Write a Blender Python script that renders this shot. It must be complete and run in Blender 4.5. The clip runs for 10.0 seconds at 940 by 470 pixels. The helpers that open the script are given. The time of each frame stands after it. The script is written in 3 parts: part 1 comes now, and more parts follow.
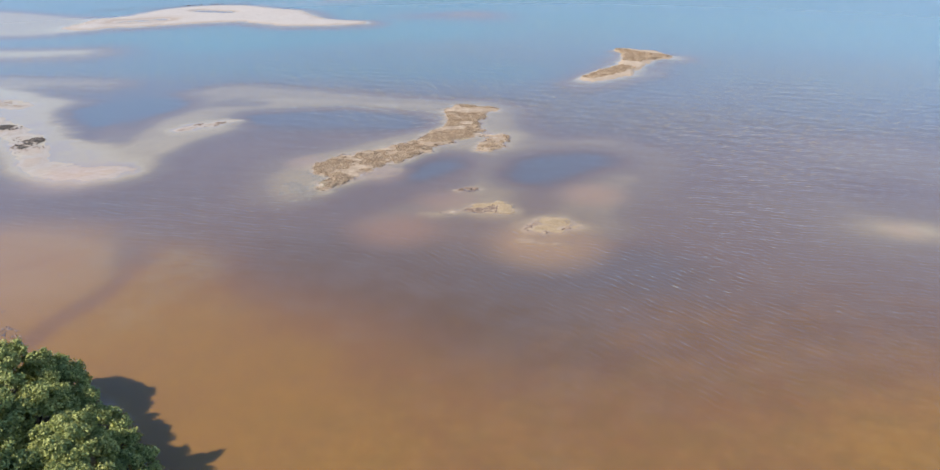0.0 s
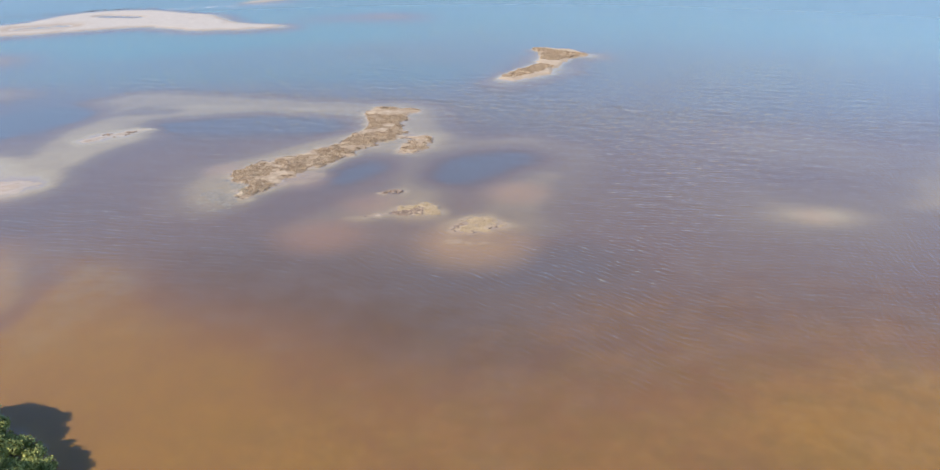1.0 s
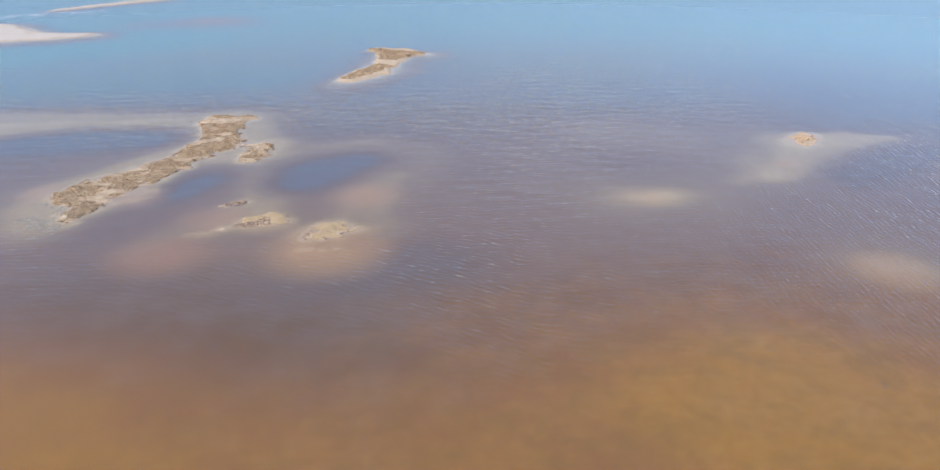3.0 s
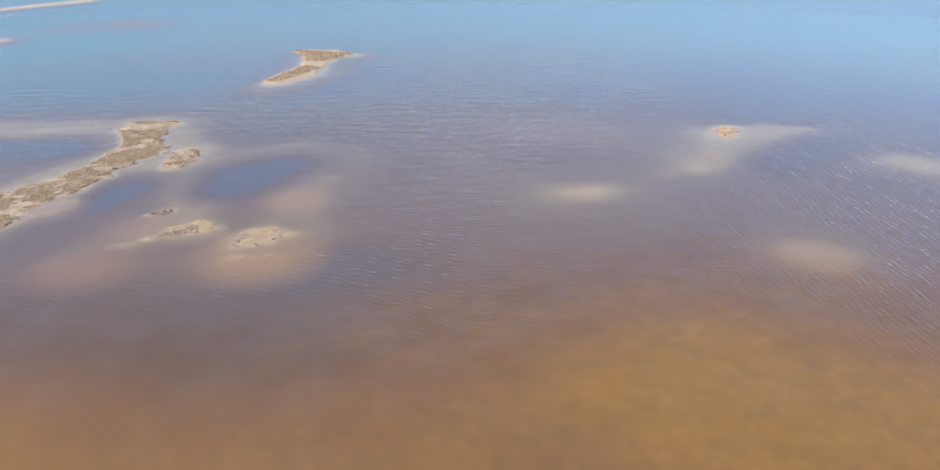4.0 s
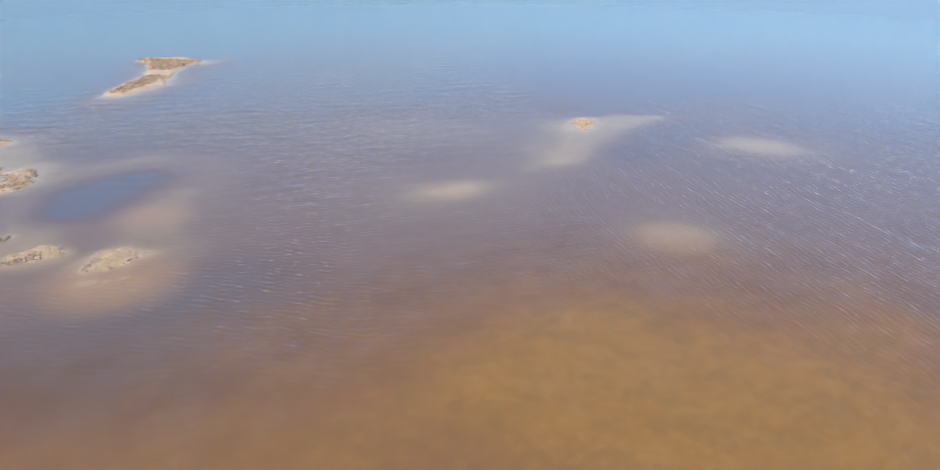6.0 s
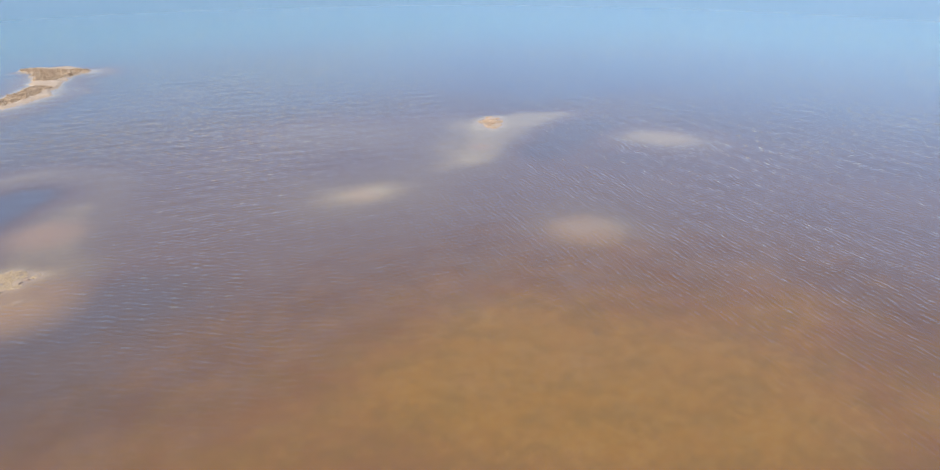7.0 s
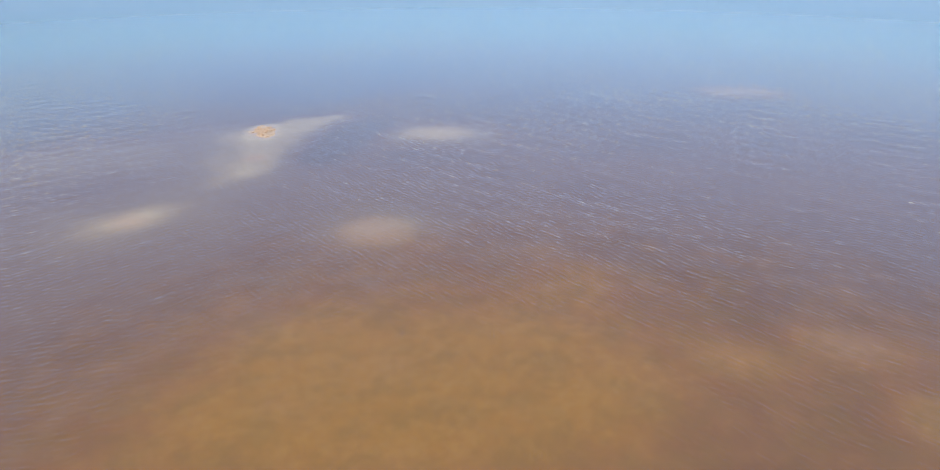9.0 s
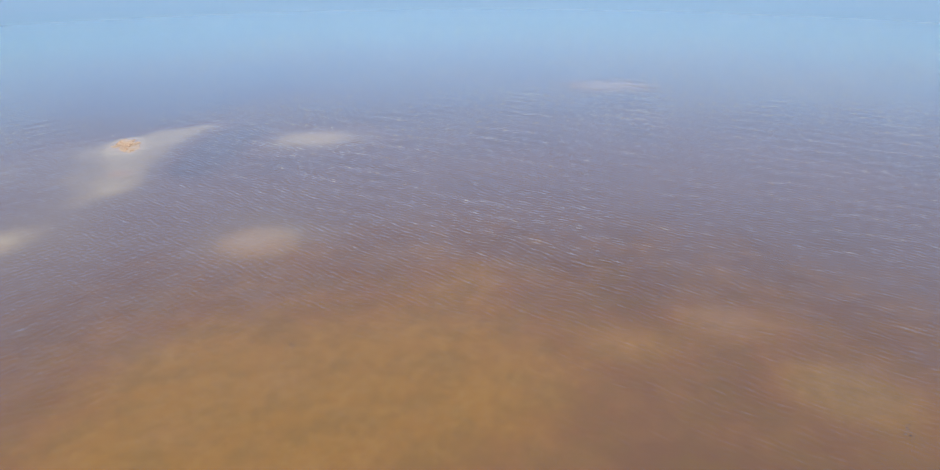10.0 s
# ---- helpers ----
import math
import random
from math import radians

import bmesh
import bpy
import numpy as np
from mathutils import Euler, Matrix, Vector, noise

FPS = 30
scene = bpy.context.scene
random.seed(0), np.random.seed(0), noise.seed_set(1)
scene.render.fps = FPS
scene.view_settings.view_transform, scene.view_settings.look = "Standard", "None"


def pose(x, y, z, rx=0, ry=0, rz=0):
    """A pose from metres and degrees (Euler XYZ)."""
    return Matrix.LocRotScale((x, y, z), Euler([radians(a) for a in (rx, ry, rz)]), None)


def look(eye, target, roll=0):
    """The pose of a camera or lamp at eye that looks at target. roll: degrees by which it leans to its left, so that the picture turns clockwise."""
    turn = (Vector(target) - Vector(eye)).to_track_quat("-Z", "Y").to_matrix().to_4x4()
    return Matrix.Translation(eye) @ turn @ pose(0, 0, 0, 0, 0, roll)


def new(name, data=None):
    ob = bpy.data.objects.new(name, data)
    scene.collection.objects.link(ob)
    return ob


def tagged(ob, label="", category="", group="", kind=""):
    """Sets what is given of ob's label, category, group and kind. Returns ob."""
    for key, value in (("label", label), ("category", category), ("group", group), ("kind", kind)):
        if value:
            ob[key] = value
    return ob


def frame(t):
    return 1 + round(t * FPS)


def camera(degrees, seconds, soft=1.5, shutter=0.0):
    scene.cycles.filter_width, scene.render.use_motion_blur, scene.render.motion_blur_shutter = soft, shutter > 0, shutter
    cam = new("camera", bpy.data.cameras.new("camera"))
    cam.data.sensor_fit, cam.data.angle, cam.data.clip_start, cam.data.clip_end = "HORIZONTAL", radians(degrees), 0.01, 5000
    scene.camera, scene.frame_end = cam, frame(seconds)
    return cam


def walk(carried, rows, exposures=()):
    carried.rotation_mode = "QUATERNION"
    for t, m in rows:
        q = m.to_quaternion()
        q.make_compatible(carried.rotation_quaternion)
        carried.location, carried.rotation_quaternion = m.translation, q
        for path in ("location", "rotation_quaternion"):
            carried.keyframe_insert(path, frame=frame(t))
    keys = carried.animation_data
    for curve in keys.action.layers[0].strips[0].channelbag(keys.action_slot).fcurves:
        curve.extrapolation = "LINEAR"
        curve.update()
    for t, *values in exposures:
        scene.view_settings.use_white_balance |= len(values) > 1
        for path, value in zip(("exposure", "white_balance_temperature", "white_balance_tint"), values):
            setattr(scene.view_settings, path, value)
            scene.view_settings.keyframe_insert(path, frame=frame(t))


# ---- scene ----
# Drone view over a shallow tidal lagoon with sand islands; camera 30 m up, nearly a pure pan to the right.
cam = camera(62.57, 10.0)
ROWS = [
    (0.0, 0.000, 0.000, 30.185, 0.000, -23.530, -0.101),
    (0.5, -0.057, 0.199, 30.096, -2.908, -23.474, -0.093),
    (1.0, -0.105, 0.398, 30.005, -5.982, -23.429, -0.098),
    (1.5, -0.148, 0.593, 29.918, -9.001, -23.405, -0.080),
    (2.0, -0.183, 0.779, 29.838, -12.042, -23.396, -0.065),
    (2.5, -0.207, 0.953, 29.768, -15.074, -23.382, -0.043),
    (4.0, -0.191, 1.305, 29.662, -23.270, -23.391, 0.106),
    (4.5, -0.198, 1.424, 29.622, -25.706, -23.376, 0.150),
    (5.0, -0.205, 1.551, 29.575, -28.187, -23.360, 0.187),
    (5.5, -0.207, 1.691, 29.518, -30.856, -23.320, 0.202),
    (7.0, -0.142, 2.305, 29.217, -40.844, -23.130, 0.110),
    (7.5, -0.061, 2.558, 29.092, -45.027, -23.039, 0.027),
    (8.0, 0.032, 2.822, 28.959, -49.326, -22.968, -0.047),
    (8.5, 0.135, 3.098, 28.819, -53.607, -22.923, -0.090),
    (9.0, 0.249, 3.379, 28.675, -57.981, -22.867, -0.120),
    (9.5, 0.371, 3.655, 28.529, -62.587, -22.803, -0.164),
    (10.0, 0.496, 3.927, 28.383, -67.366, -22.729, -0.225),
]
walk(cam, [(t, pose(x, y, z, 90 + pitch, 0, yaw) @ pose(0, 0, 0, 0, 0, roll)) for t, x, y, z, yaw, pitch, roll in ROWS],
     exposures=[(0.0, 0.8, 6680, 18), (5.0, 0.8, 6630, 18.5), (8.0, 0.79, 6600, 19.5), (10.0, 0.74, 6600, 20)])

# ---- light ----
SUN_FROM = Vector((-0.74, -0.25, 0.58)).normalized()      # towards the sun: behind the camera, to its left
world = bpy.data.worlds.new("sky")
scene.world = world
world.use_nodes = True
wn = world.node_tree.nodes
sky = wn.new("ShaderNodeTexSky")
sky.sky_type = "NISHITA"
sky.sun_disc = False
sky.sun_elevation = math.asin(SUN_FROM.z)
sky.sun_rotation = math.atan2(SUN_FROM.x, SUN_FROM.y)
sky.air_density, sky.dust_density, sky.ozone_density = 1.0, 0.0, 5.0
wn["Background"].inputs["Strength"].default_value = 0.115
world.node_tree.links.new(sky.outputs[0], wn["Background"].inputs["Color"])
sun = new("sun", bpy.data.lights.new("sun", "SUN"))
sun.data.energy, sun.data.angle, sun.data.color = 3.62, radians(0.6), (1.0, 0.92, 0.79)
sun.matrix_world = look(SUN_FROM * 400, (0, 0, 0))


# ---- materials ----
class Nodes:
    """A new node material; add() makes a node, joins its inputs and gives its first output."""

    def __init__(self, name):
        self.mat = bpy.data.materials.new(name)
        self.mat.use_nodes = True
        self.tree = self.mat.node_tree
        self.tree.nodes.clear()

    def add(self, kind, out=0, settings=(), **inputs):
        n = self.tree.nodes.new("ShaderNode" + kind)
        for k, v in settings:
            setattr(n, k, v)
        for k, v in inputs.items():
            key = int(k[1:]) if k[0] == "i" and k[1:].isdigit() else k.replace("_", " ")
            if isinstance(v, bpy.types.NodeSocket):
                self.tree.links.new(v, n.inputs[key])
            else:
                n.inputs[key].default_value = v
        return n.outputs[out]

    def math(self, op, a, b=0.0, clamp=False):
        return self.add("Math", settings=(("operation", op), ("use_clamp", clamp)), i0=a, i1=b)

    def mix(self, fac, a, b, blend="MIX"):
        return self.add("Mix", 2, (("data_type", "RGBA"), ("blend_type", blend)), i0=fac, i6=a, i7=b)

    def ramp(self, fac, stops):
        n = self.tree.nodes.new("ShaderNodeValToRGB")
        el = n.color_ramp.elements
        while len(el) < len(stops):
            el.new(0.5)
        for e, (p, c) in zip(el, stops):
            e.position, e.color = p, (*c, 1)
        self.tree.links.new(fac, n.inputs[0])
        return n.outputs[0]

    def noise(self, vec, scale, detail=4.0, rough=0.55):
        return self.add("TexNoise", Vector=vec, Scale=scale, Detail=detail, Roughness=rough)

    def out(self, shader):
        self.add_out = self.tree.nodes.new("ShaderNodeOutputMaterial")
        self.tree.links.new(shader, self.add_out.inputs[0])
        return self.mat


def rgb(*c):
    return (*c, 1.0)


Z_LOW, Z_HIGH = -3.2, 0.4
SHALLOW = 0.2      # the lagoon is nowhere deeper than some 0.6 m: heights below water, as listed, are five times the true ones


# peach and yellow stains of silt and algae in the shallows: centre, inner and outer reach, strength, colour
STAINS = [(3, 73, 5, 14, 0.35, (0.22, 0.15, 0.09)), (-7.5, 71, 1, 6.5, 0.55, (0.34, 0.20, 0.115)), (-2.6, 79, 1, 5, 0.5, (0.34, 0.22, 0.14)), (13.6, 80.8, 0.5, 5.5, 0.6, (0.40, 0.26, 0.15)),
          (7.4, 67.5, 2, 8, 0.7, (0.38, 0.25, 0.125)), (2.4, 76.2, 0.5, 4, 0.5, (0.42, 0.32, 0.17)), (-10.5, 88, 0.5, 5, 0.5, (0.36, 0.25, 0.18)),
          (43.0, 70.4, 0.3, 3.2, 0.4, (0.46, 0.32, 0.19)), (65, 75.6, 0.3, 2.4, 0.5, (0.40, 0.27, 0.16)), (-20.5, 92.5, 0.5, 4, 0.5, (0.36, 0.25, 0.18)), (-47, 87, 1, 8, 0.45, (0.48, 0.36, 0.27)),
          (-44, 61, 6, 17, 0.75, (0.34, 0.20, 0.08)), (48.6, -2.5, 1, 6, 0.45, (0.26, 0.19, 0.09)), (55.4, 5.8, 0.5, 4.5, 0.35, (0.27, 0.19, 0.12)), (49, 12.5, 0.5, 4.5, 0.4, (0.32, 0.19, 0.06)),
          (54, 48, 0.5, 5, 0.45, (0.38, 0.26, 0.165)), (87.3, 62.6, 0.5, 6, 0.4, (0.46, 0.37, 0.22)), (74, 83.4, 0.5, 4, 0.3, (0.46, 0.34, 0.20))]


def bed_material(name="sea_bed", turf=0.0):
    """Sea bed: pale sand on the shoals, ochre silt on the flats, the water's dimming and blue painted in by depth;
    turf: brown mat on dry ground.
    """
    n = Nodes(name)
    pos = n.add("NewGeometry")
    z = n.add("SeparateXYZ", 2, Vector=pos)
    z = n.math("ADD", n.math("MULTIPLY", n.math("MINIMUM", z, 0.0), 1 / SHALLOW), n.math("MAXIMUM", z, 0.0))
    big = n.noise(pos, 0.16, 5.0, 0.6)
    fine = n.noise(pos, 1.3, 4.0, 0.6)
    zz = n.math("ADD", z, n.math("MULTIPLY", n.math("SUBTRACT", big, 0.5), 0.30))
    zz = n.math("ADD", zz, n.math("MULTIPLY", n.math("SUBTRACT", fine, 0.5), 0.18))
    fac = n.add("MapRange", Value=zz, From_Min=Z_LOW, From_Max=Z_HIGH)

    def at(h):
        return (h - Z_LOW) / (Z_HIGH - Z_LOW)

    # darker, then bluer with depth: light lost in the water, painted into the bed
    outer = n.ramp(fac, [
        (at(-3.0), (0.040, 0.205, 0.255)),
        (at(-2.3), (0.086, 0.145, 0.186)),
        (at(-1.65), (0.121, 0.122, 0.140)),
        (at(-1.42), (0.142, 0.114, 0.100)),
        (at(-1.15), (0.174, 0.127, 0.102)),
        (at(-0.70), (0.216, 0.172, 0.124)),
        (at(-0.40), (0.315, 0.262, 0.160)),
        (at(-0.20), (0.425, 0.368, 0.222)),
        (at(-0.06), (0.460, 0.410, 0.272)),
        # greyed at the waterline: sky sheen of wet sand put into the colour
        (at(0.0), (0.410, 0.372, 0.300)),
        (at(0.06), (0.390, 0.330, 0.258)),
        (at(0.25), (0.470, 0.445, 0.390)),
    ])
    # silted bed; its darkening with depth is the water's too
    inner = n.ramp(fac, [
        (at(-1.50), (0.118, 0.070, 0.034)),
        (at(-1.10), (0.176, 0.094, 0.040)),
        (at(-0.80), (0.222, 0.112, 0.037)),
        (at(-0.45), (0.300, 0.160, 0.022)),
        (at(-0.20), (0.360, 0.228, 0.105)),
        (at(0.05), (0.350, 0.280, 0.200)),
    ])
    east = n.add("VectorMath", 1, (("operation", "DISTANCE"),), i0=pos, i1=(26, 12, 0))
    west = n.add("VectorMath", 1, (("operation", "DISTANCE"),), i0=pos, i1=(-22, 26, 0))
    away = n.math("MINIMUM", n.math("ADD", west, 7.0), n.math("ADD", east, 4.5))
    away = n.math("ADD", away, n.math("MULTIPLY", n.math("SUBTRACT", big, 0.5), 22.0))
    away = n.math("ADD", away, n.math("MULTIPLY", n.math("SUBTRACT", n.noise(pos, 0.45, 5.0, 0.65), 0.5), 14.0))
    silted = n.add("MapRange", settings=(("interpolation_type", "SMOOTHSTEP"),), Value=away, From_Min=58.0, From_Max=32.0)
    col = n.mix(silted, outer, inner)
    fringe = n.add("MapRange", settings=(("interpolation_type", "SMOOTHSTEP"),), Value=n.math("ADD", east, n.math("MULTIPLY", n.math("SUBTRACT", big, 0.5), 16.0)), From_Min=52.0, From_Max=38.0)
    clouds = n.add("MapRange", Value=n.noise(pos, 0.2, 6.0, 0.66), From_Min=0.45, From_Max=0.66)
    col = n.mix(n.math("MULTIPLY", n.math("MULTIPLY", fringe, clouds), 0.32), col, rgb(0.30, 0.165, 0.05))
    for x, y, near, beyond, share, tint in STAINS:
        d = n.add("VectorMath", 1, (("operation", "DISTANCE"),), i0=pos, i1=(x, y, 0))
        d = n.math("ADD", d, n.math("MULTIPLY", n.math("SUBTRACT", big, 0.5), near))
        stain = n.add("MapRange", settings=(("interpolation_type", "SMOOTHSTEP"),), Value=d, From_Min=beyond, From_Max=near, To_Max=share)
        col = n.mix(stain, col, rgb(*tint))
    blotchy = n.add("MapRange", Value=east, From_Min=52.0, From_Max=32.0, To_Min=0.3, To_Max=1.0)
    patch = n.add("MapRange", Value=n.noise(pos, 0.28, 7.0, 0.72), From_Min=0.44, From_Max=0.60)
    col = n.mix(n.math("MULTIPLY", n.math("MULTIPLY", patch, silted), n.math("MULTIPLY", blotchy, 0.36)), col, rgb(0.175, 0.115, 0.028))
    mottle = n.add("MapRange", Value=n.noise(pos, 0.8, 5.0, 0.7), From_Min=0.46, From_Max=0.62)
    mottle = n.math("MULTIPLY", mottle, n.add("MapRange", Value=zz, From_Min=-0.85, From_Max=-0.5))
    col = n.mix(n.math("MULTIPLY", n.math("MULTIPLY", mottle, silted), n.math("MULTIPLY", blotchy, 0.26)), col, rgb(0.36, 0.215, 0.050))
    if turf:
        mat_a = n.add("MapRange", Value=n.noise(pos, 0.55, 6.0, 0.7), From_Min=0.40, From_Max=0.52)
        mat_b = n.add("MapRange", Value=n.noise(pos, 4.5, 4.0, 0.7), From_Min=0.38, From_Max=0.60)
        dry = n.add("MapRange", Value=zz, From_Min=-0.22, From_Max=0.02)
        col = n.mix(n.math("MULTIPLY", dry, 0.7), col, rgb(0.50, 0.395, 0.255))
        brown = n.mix(mat_b, rgb(0.23, 0.17, 0.11), rgb(0.42, 0.325, 0.21))
        col = n.mix(n.math("MULTIPLY", n.math("MULTIPLY", mat_a, dry), turf), col, brown)
    grain = n.noise(pos, 14.0, 3.0, 0.7)
    col = n.mix(0.18, col, n.add("MapRange", Value=grain, From_Min=0.3, From_Max=0.7), "OVERLAY")
    bump = n.add("Bump", Strength=0.4, Distance=0.05, Height=n.noise(pos, 5.0, 5.0, 0.65))
    wet = n.math("ABSOLUTE", n.math("SUBTRACT", n.add("SeparateXYZ", 2, Vector=pos), 0.014))
    wet = n.add("MapRange", Value=wet, From_Min=0.0, From_Max=0.03, To_Min=0.32, To_Max=0.9)
    bs = n.add("BsdfPrincipled", Base_Color=col, Roughness=wet, Specular_IOR_Level=0.35, Normal=bump)
    return n.out(bs)


# wind ripples, as trains of small waves: crest angle, spread, shortest and longest of the fine waves, their share of slope and that of the long ones, seed
TRAINS = [(-20, 13, 0.40, 0.86, 1.0, 1.0, 51), (76, 10, 0.40, 0.74, 1.0, 0.6, 52), (-46, 9, 0.45, 0.85, 1.0, 0.25, 53)]
RIPPLE, FINE = 0.006, 0.031      # slope of one wave of a train, longer and shorter than a metre


def water_material():
    """Clear shallow water: the bed shows through, the sky mirrors in it by Fresnel; the longer ripples are in the mesh."""
    n = Nodes("water")
    pos = n.add("NewGeometry")
    out_there = n.add("VectorMath", 1, (("operation", "DISTANCE"),), i0=pos, i1=(10, 10, 0))
    stir = n.add("VectorMath", settings=(("operation", "SCALE"),), i0=n.add("TexNoise", 1, Vector=pos, Scale=0.12, Detail=2.0), Scale=2.2)
    bent = n.add("VectorMath", i0=pos, i1=stir)
    power = n.add("SeparateXYZ", 0, Vector=n.add("Attribute", 1, (("attribute_name", "ripple"),)))
    shares = power.node.outputs
    far_off = n.add("MapRange", Value=out_there, From_Min=70.0, From_Max=240.0, To_Min=1.0, To_Max=0.7)
    slope = (0.0, 0.0, 0.0)
    for (crest, fan, short, long, weight, _, seed), share in zip(TRAINS, shares):
        rs = np.random.RandomState(seed + 100)
        train = (0.0, 0.0, 0.0)
        for length in np.geomspace(short, long, 8):
            turn = radians(crest + 90) + radians(fan) * rs.normal()
            k = 2 * math.pi / length
            wave = n.add("VectorMath", 1, (("operation", "DOT_PRODUCT"),), i0=bent, i1=(k * math.cos(turn), k * math.sin(turn), 0))
            wave = n.math("SINE", n.math("ADD", wave, rs.uniform(0, 6.283)))
            lean = (weight * FINE * math.cos(turn), weight * FINE * math.sin(turn), 0)
            lean = n.add("VectorMath", settings=(("operation", "SCALE"),), i0=lean, Scale=wave)
            train = n.add("VectorMath", i0=train, i1=lean)
        slope = n.add("VectorMath", i0=slope, i1=n.add("VectorMath", settings=(("operation", "SCALE"),), i0=train, Scale=share))
    slope = n.add("VectorMath", settings=(("operation", "SCALE"),), i0=slope, Scale=far_off)
    normal = n.add("VectorMath", settings=(("operation", "SUBTRACT"),), i0=n.add("NewGeometry", 1), i1=slope)
    normal = n.add("VectorMath", settings=(("operation", "NORMALIZE"),), i0=normal)
    broad = n.add("LayerWeight", 1, Blend=0.5)
    facing = n.add("LayerWeight", 1, Blend=0.5, Normal=normal)
    # gloss of the broad surface, and how it rises and falls with the fine ripples
    fres = n.math("ADD", n.math("MULTIPLY", n.math("POWER", broad, 4.0), 0.67), 0.032)
    rise = n.math("MULTIPLY", n.math("POWER", broad, 3.0), 2.9)
    fres = n.math("ADD", fres, n.math("MULTIPLY", rise, n.math("SUBTRACT", facing, broad)))
    fres = n.math("MAXIMUM", n.math("MINIMUM", fres, 0.8), 0.012)
    choppy = n.add("MapRange", Value=out_there, From_Min=90.0, From_Max=260.0, To_Min=0.07, To_Max=0.30)
    clear = n.add("BsdfTransparent", Color=rgb(0.97, 0.95, 0.92))
    silt = n.add("BsdfDiffuse", Color=rgb(0.25, 0.185, 0.14), Normal=normal)
    body = n.add("MixShader", i0=0.06, i1=clear, i2=silt)
    gloss = n.add("BsdfGlossy", Color=rgb(1, 1, 1), Roughness=choppy, Normal=normal)
    return n.out(n.add("MixShader", i0=fres, i1=body, i2=gloss))


def leaf_material(name, dark, light, through_light=0.12):
    n = Nodes(name)
    r = n.add("NewGeometry", 8)
    pos = n.add("NewGeometry")
    f = n.math("ADD", n.math("MULTIPLY", r, 0.4), n.math("MULTIPLY", n.noise(pos, 1.6, 3.0), 0.6))
    col = n.ramp(f, [(0.15, dark), (0.85, light)])
    a = n.add("BsdfPrincipled", Base_Color=col, Roughness=0.7, Specular_IOR_Level=0.2)
    b = n.add("BsdfTranslucent", Color=col)
    return n.out(n.add("MixShader", i0=through_light, i1=a, i2=b))


def rough_material(name, stops, scale=3.0, roughness=0.9):
    n = Nodes(name)
    pos = n.add("NewGeometry")
    r = n.add("NewGeometry", 8)
    f = n.math("ADD", n.math("MULTIPLY", n.noise(pos, scale, 4.0), 0.6), n.math("MULTIPLY", r, 0.4))
    bump = n.add("Bump", Strength=0.5, Distance=0.03, Height=n.noise(pos, scale * 6, 4.0))
    return n.out(n.add("BsdfPrincipled", Base_Color=n.ramp(f, stops), Roughness=roughness, Normal=bump))


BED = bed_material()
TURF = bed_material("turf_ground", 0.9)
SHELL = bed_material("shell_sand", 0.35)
WATER = water_material()
LEAF = leaf_material("mangrove_leaf", (0.085, 0.122, 0.034), (0.600, 0.640, 0.225), 0.16)
BARK = rough_material("bark", [(0.3, (0.10, 0.08, 0.06)), (0.7, (0.22, 0.18, 0.14))])
STRAW = rough_material("dry_grass", [(0.28, (0.20, 0.140, 0.085)), (0.5, (0.42, 0.310, 0.190)), (0.72, (0.66, 0.530, 0.360))], 0.9)
REED = rough_material("reddish_grass", [(0.25, (0.33, 0.22, 0.13)), (0.5, (0.50, 0.37, 0.24)), (0.75, (0.60, 0.48, 0.35))], 1.2)
WRACK = rough_material("seaweed", [(0.3, (0.13, 0.11, 0.09)), (0.7, (0.44, 0.38, 0.31))], 2.0)
STONE = rough_material("oyster_stone", [(0.3, (0.06, 0.046, 0.036)), (0.7, (0.23, 0.17, 0.12))], 2.0)
SHELLS = rough_material("shells", [(0.3, (0.10, 0.072, 0.052)), (0.7, (0.34, 0.255, 0.185))], 2.0)
SHINGLE = rough_material("shingle", [(0.3, (0.21, 0.20, 0.145)), (0.7, (0.44, 0.41, 0.31))], 2.0)
ALGAE = rough_material("algae", [(0.3, (0.40, 0.31, 0.17)), (0.7, (0.60, 0.49, 0.30))], 1.5)
FOAM = rough_material("foam", [(0.3, (0.75, 0.77, 0.78)), (0.7, (0.88, 0.89, 0.9))], 1.0, 0.6)


# ---- the lie of the land, as a height over the plan ----
LATTICE = np.random.RandomState(7).rand(256, 256)


def value_noise(x, y):
    xi, yi = np.floor(x).astype(int), np.floor(y).astype(int)
    u, v = x - xi, y - yi
    u, v = u * u * (3 - 2 * u), v * v * (3 - 2 * v)

    def g(i, j):
        return LATTICE[(xi + i) % 256, (yi + j) % 256]

    return (g(0, 0) * (1 - u) + g(1, 0) * u) * (1 - v) + (g(0, 1) * (1 - u) + g(1, 1) * u) * v


def fbm(x, y, scale, octaves=4):
    """Noise from about -1 to 1."""
    total, amp = 0.0, 0.55
    for k in range(octaves):
        total = total + amp * (2 * value_noise(x * scale + 17.3 * k, y * scale + 31.7 * k) - 1)
        scale, amp = scale * 2.03, amp * 0.52
    return total


def ease(t):
    t = np.clip(t, 0, 1)
    return t * t * (3 - 2 * t)


def along(x, y, line):
    """How far a place lies outside a strip: line holds (x, y, half width)."""
    best = np.full(np.shape(x), 1e9)
    if len(line) == 1:
        line = [line[0], line[0]]
    for (ax, ay, aw), (bx, by, bw) in zip(line, line[1:]):
        dx, dy = bx - ax, by - ay
        t = np.clip(((x - ax) * dx + (y - ay) * dy) / max(dx * dx + dy * dy, 1e-9), 0, 1)
        best = np.minimum(best, np.hypot(x - ax - t * dx, y - ay - t * dy) - (aw + t * (bw - aw)))
    return best


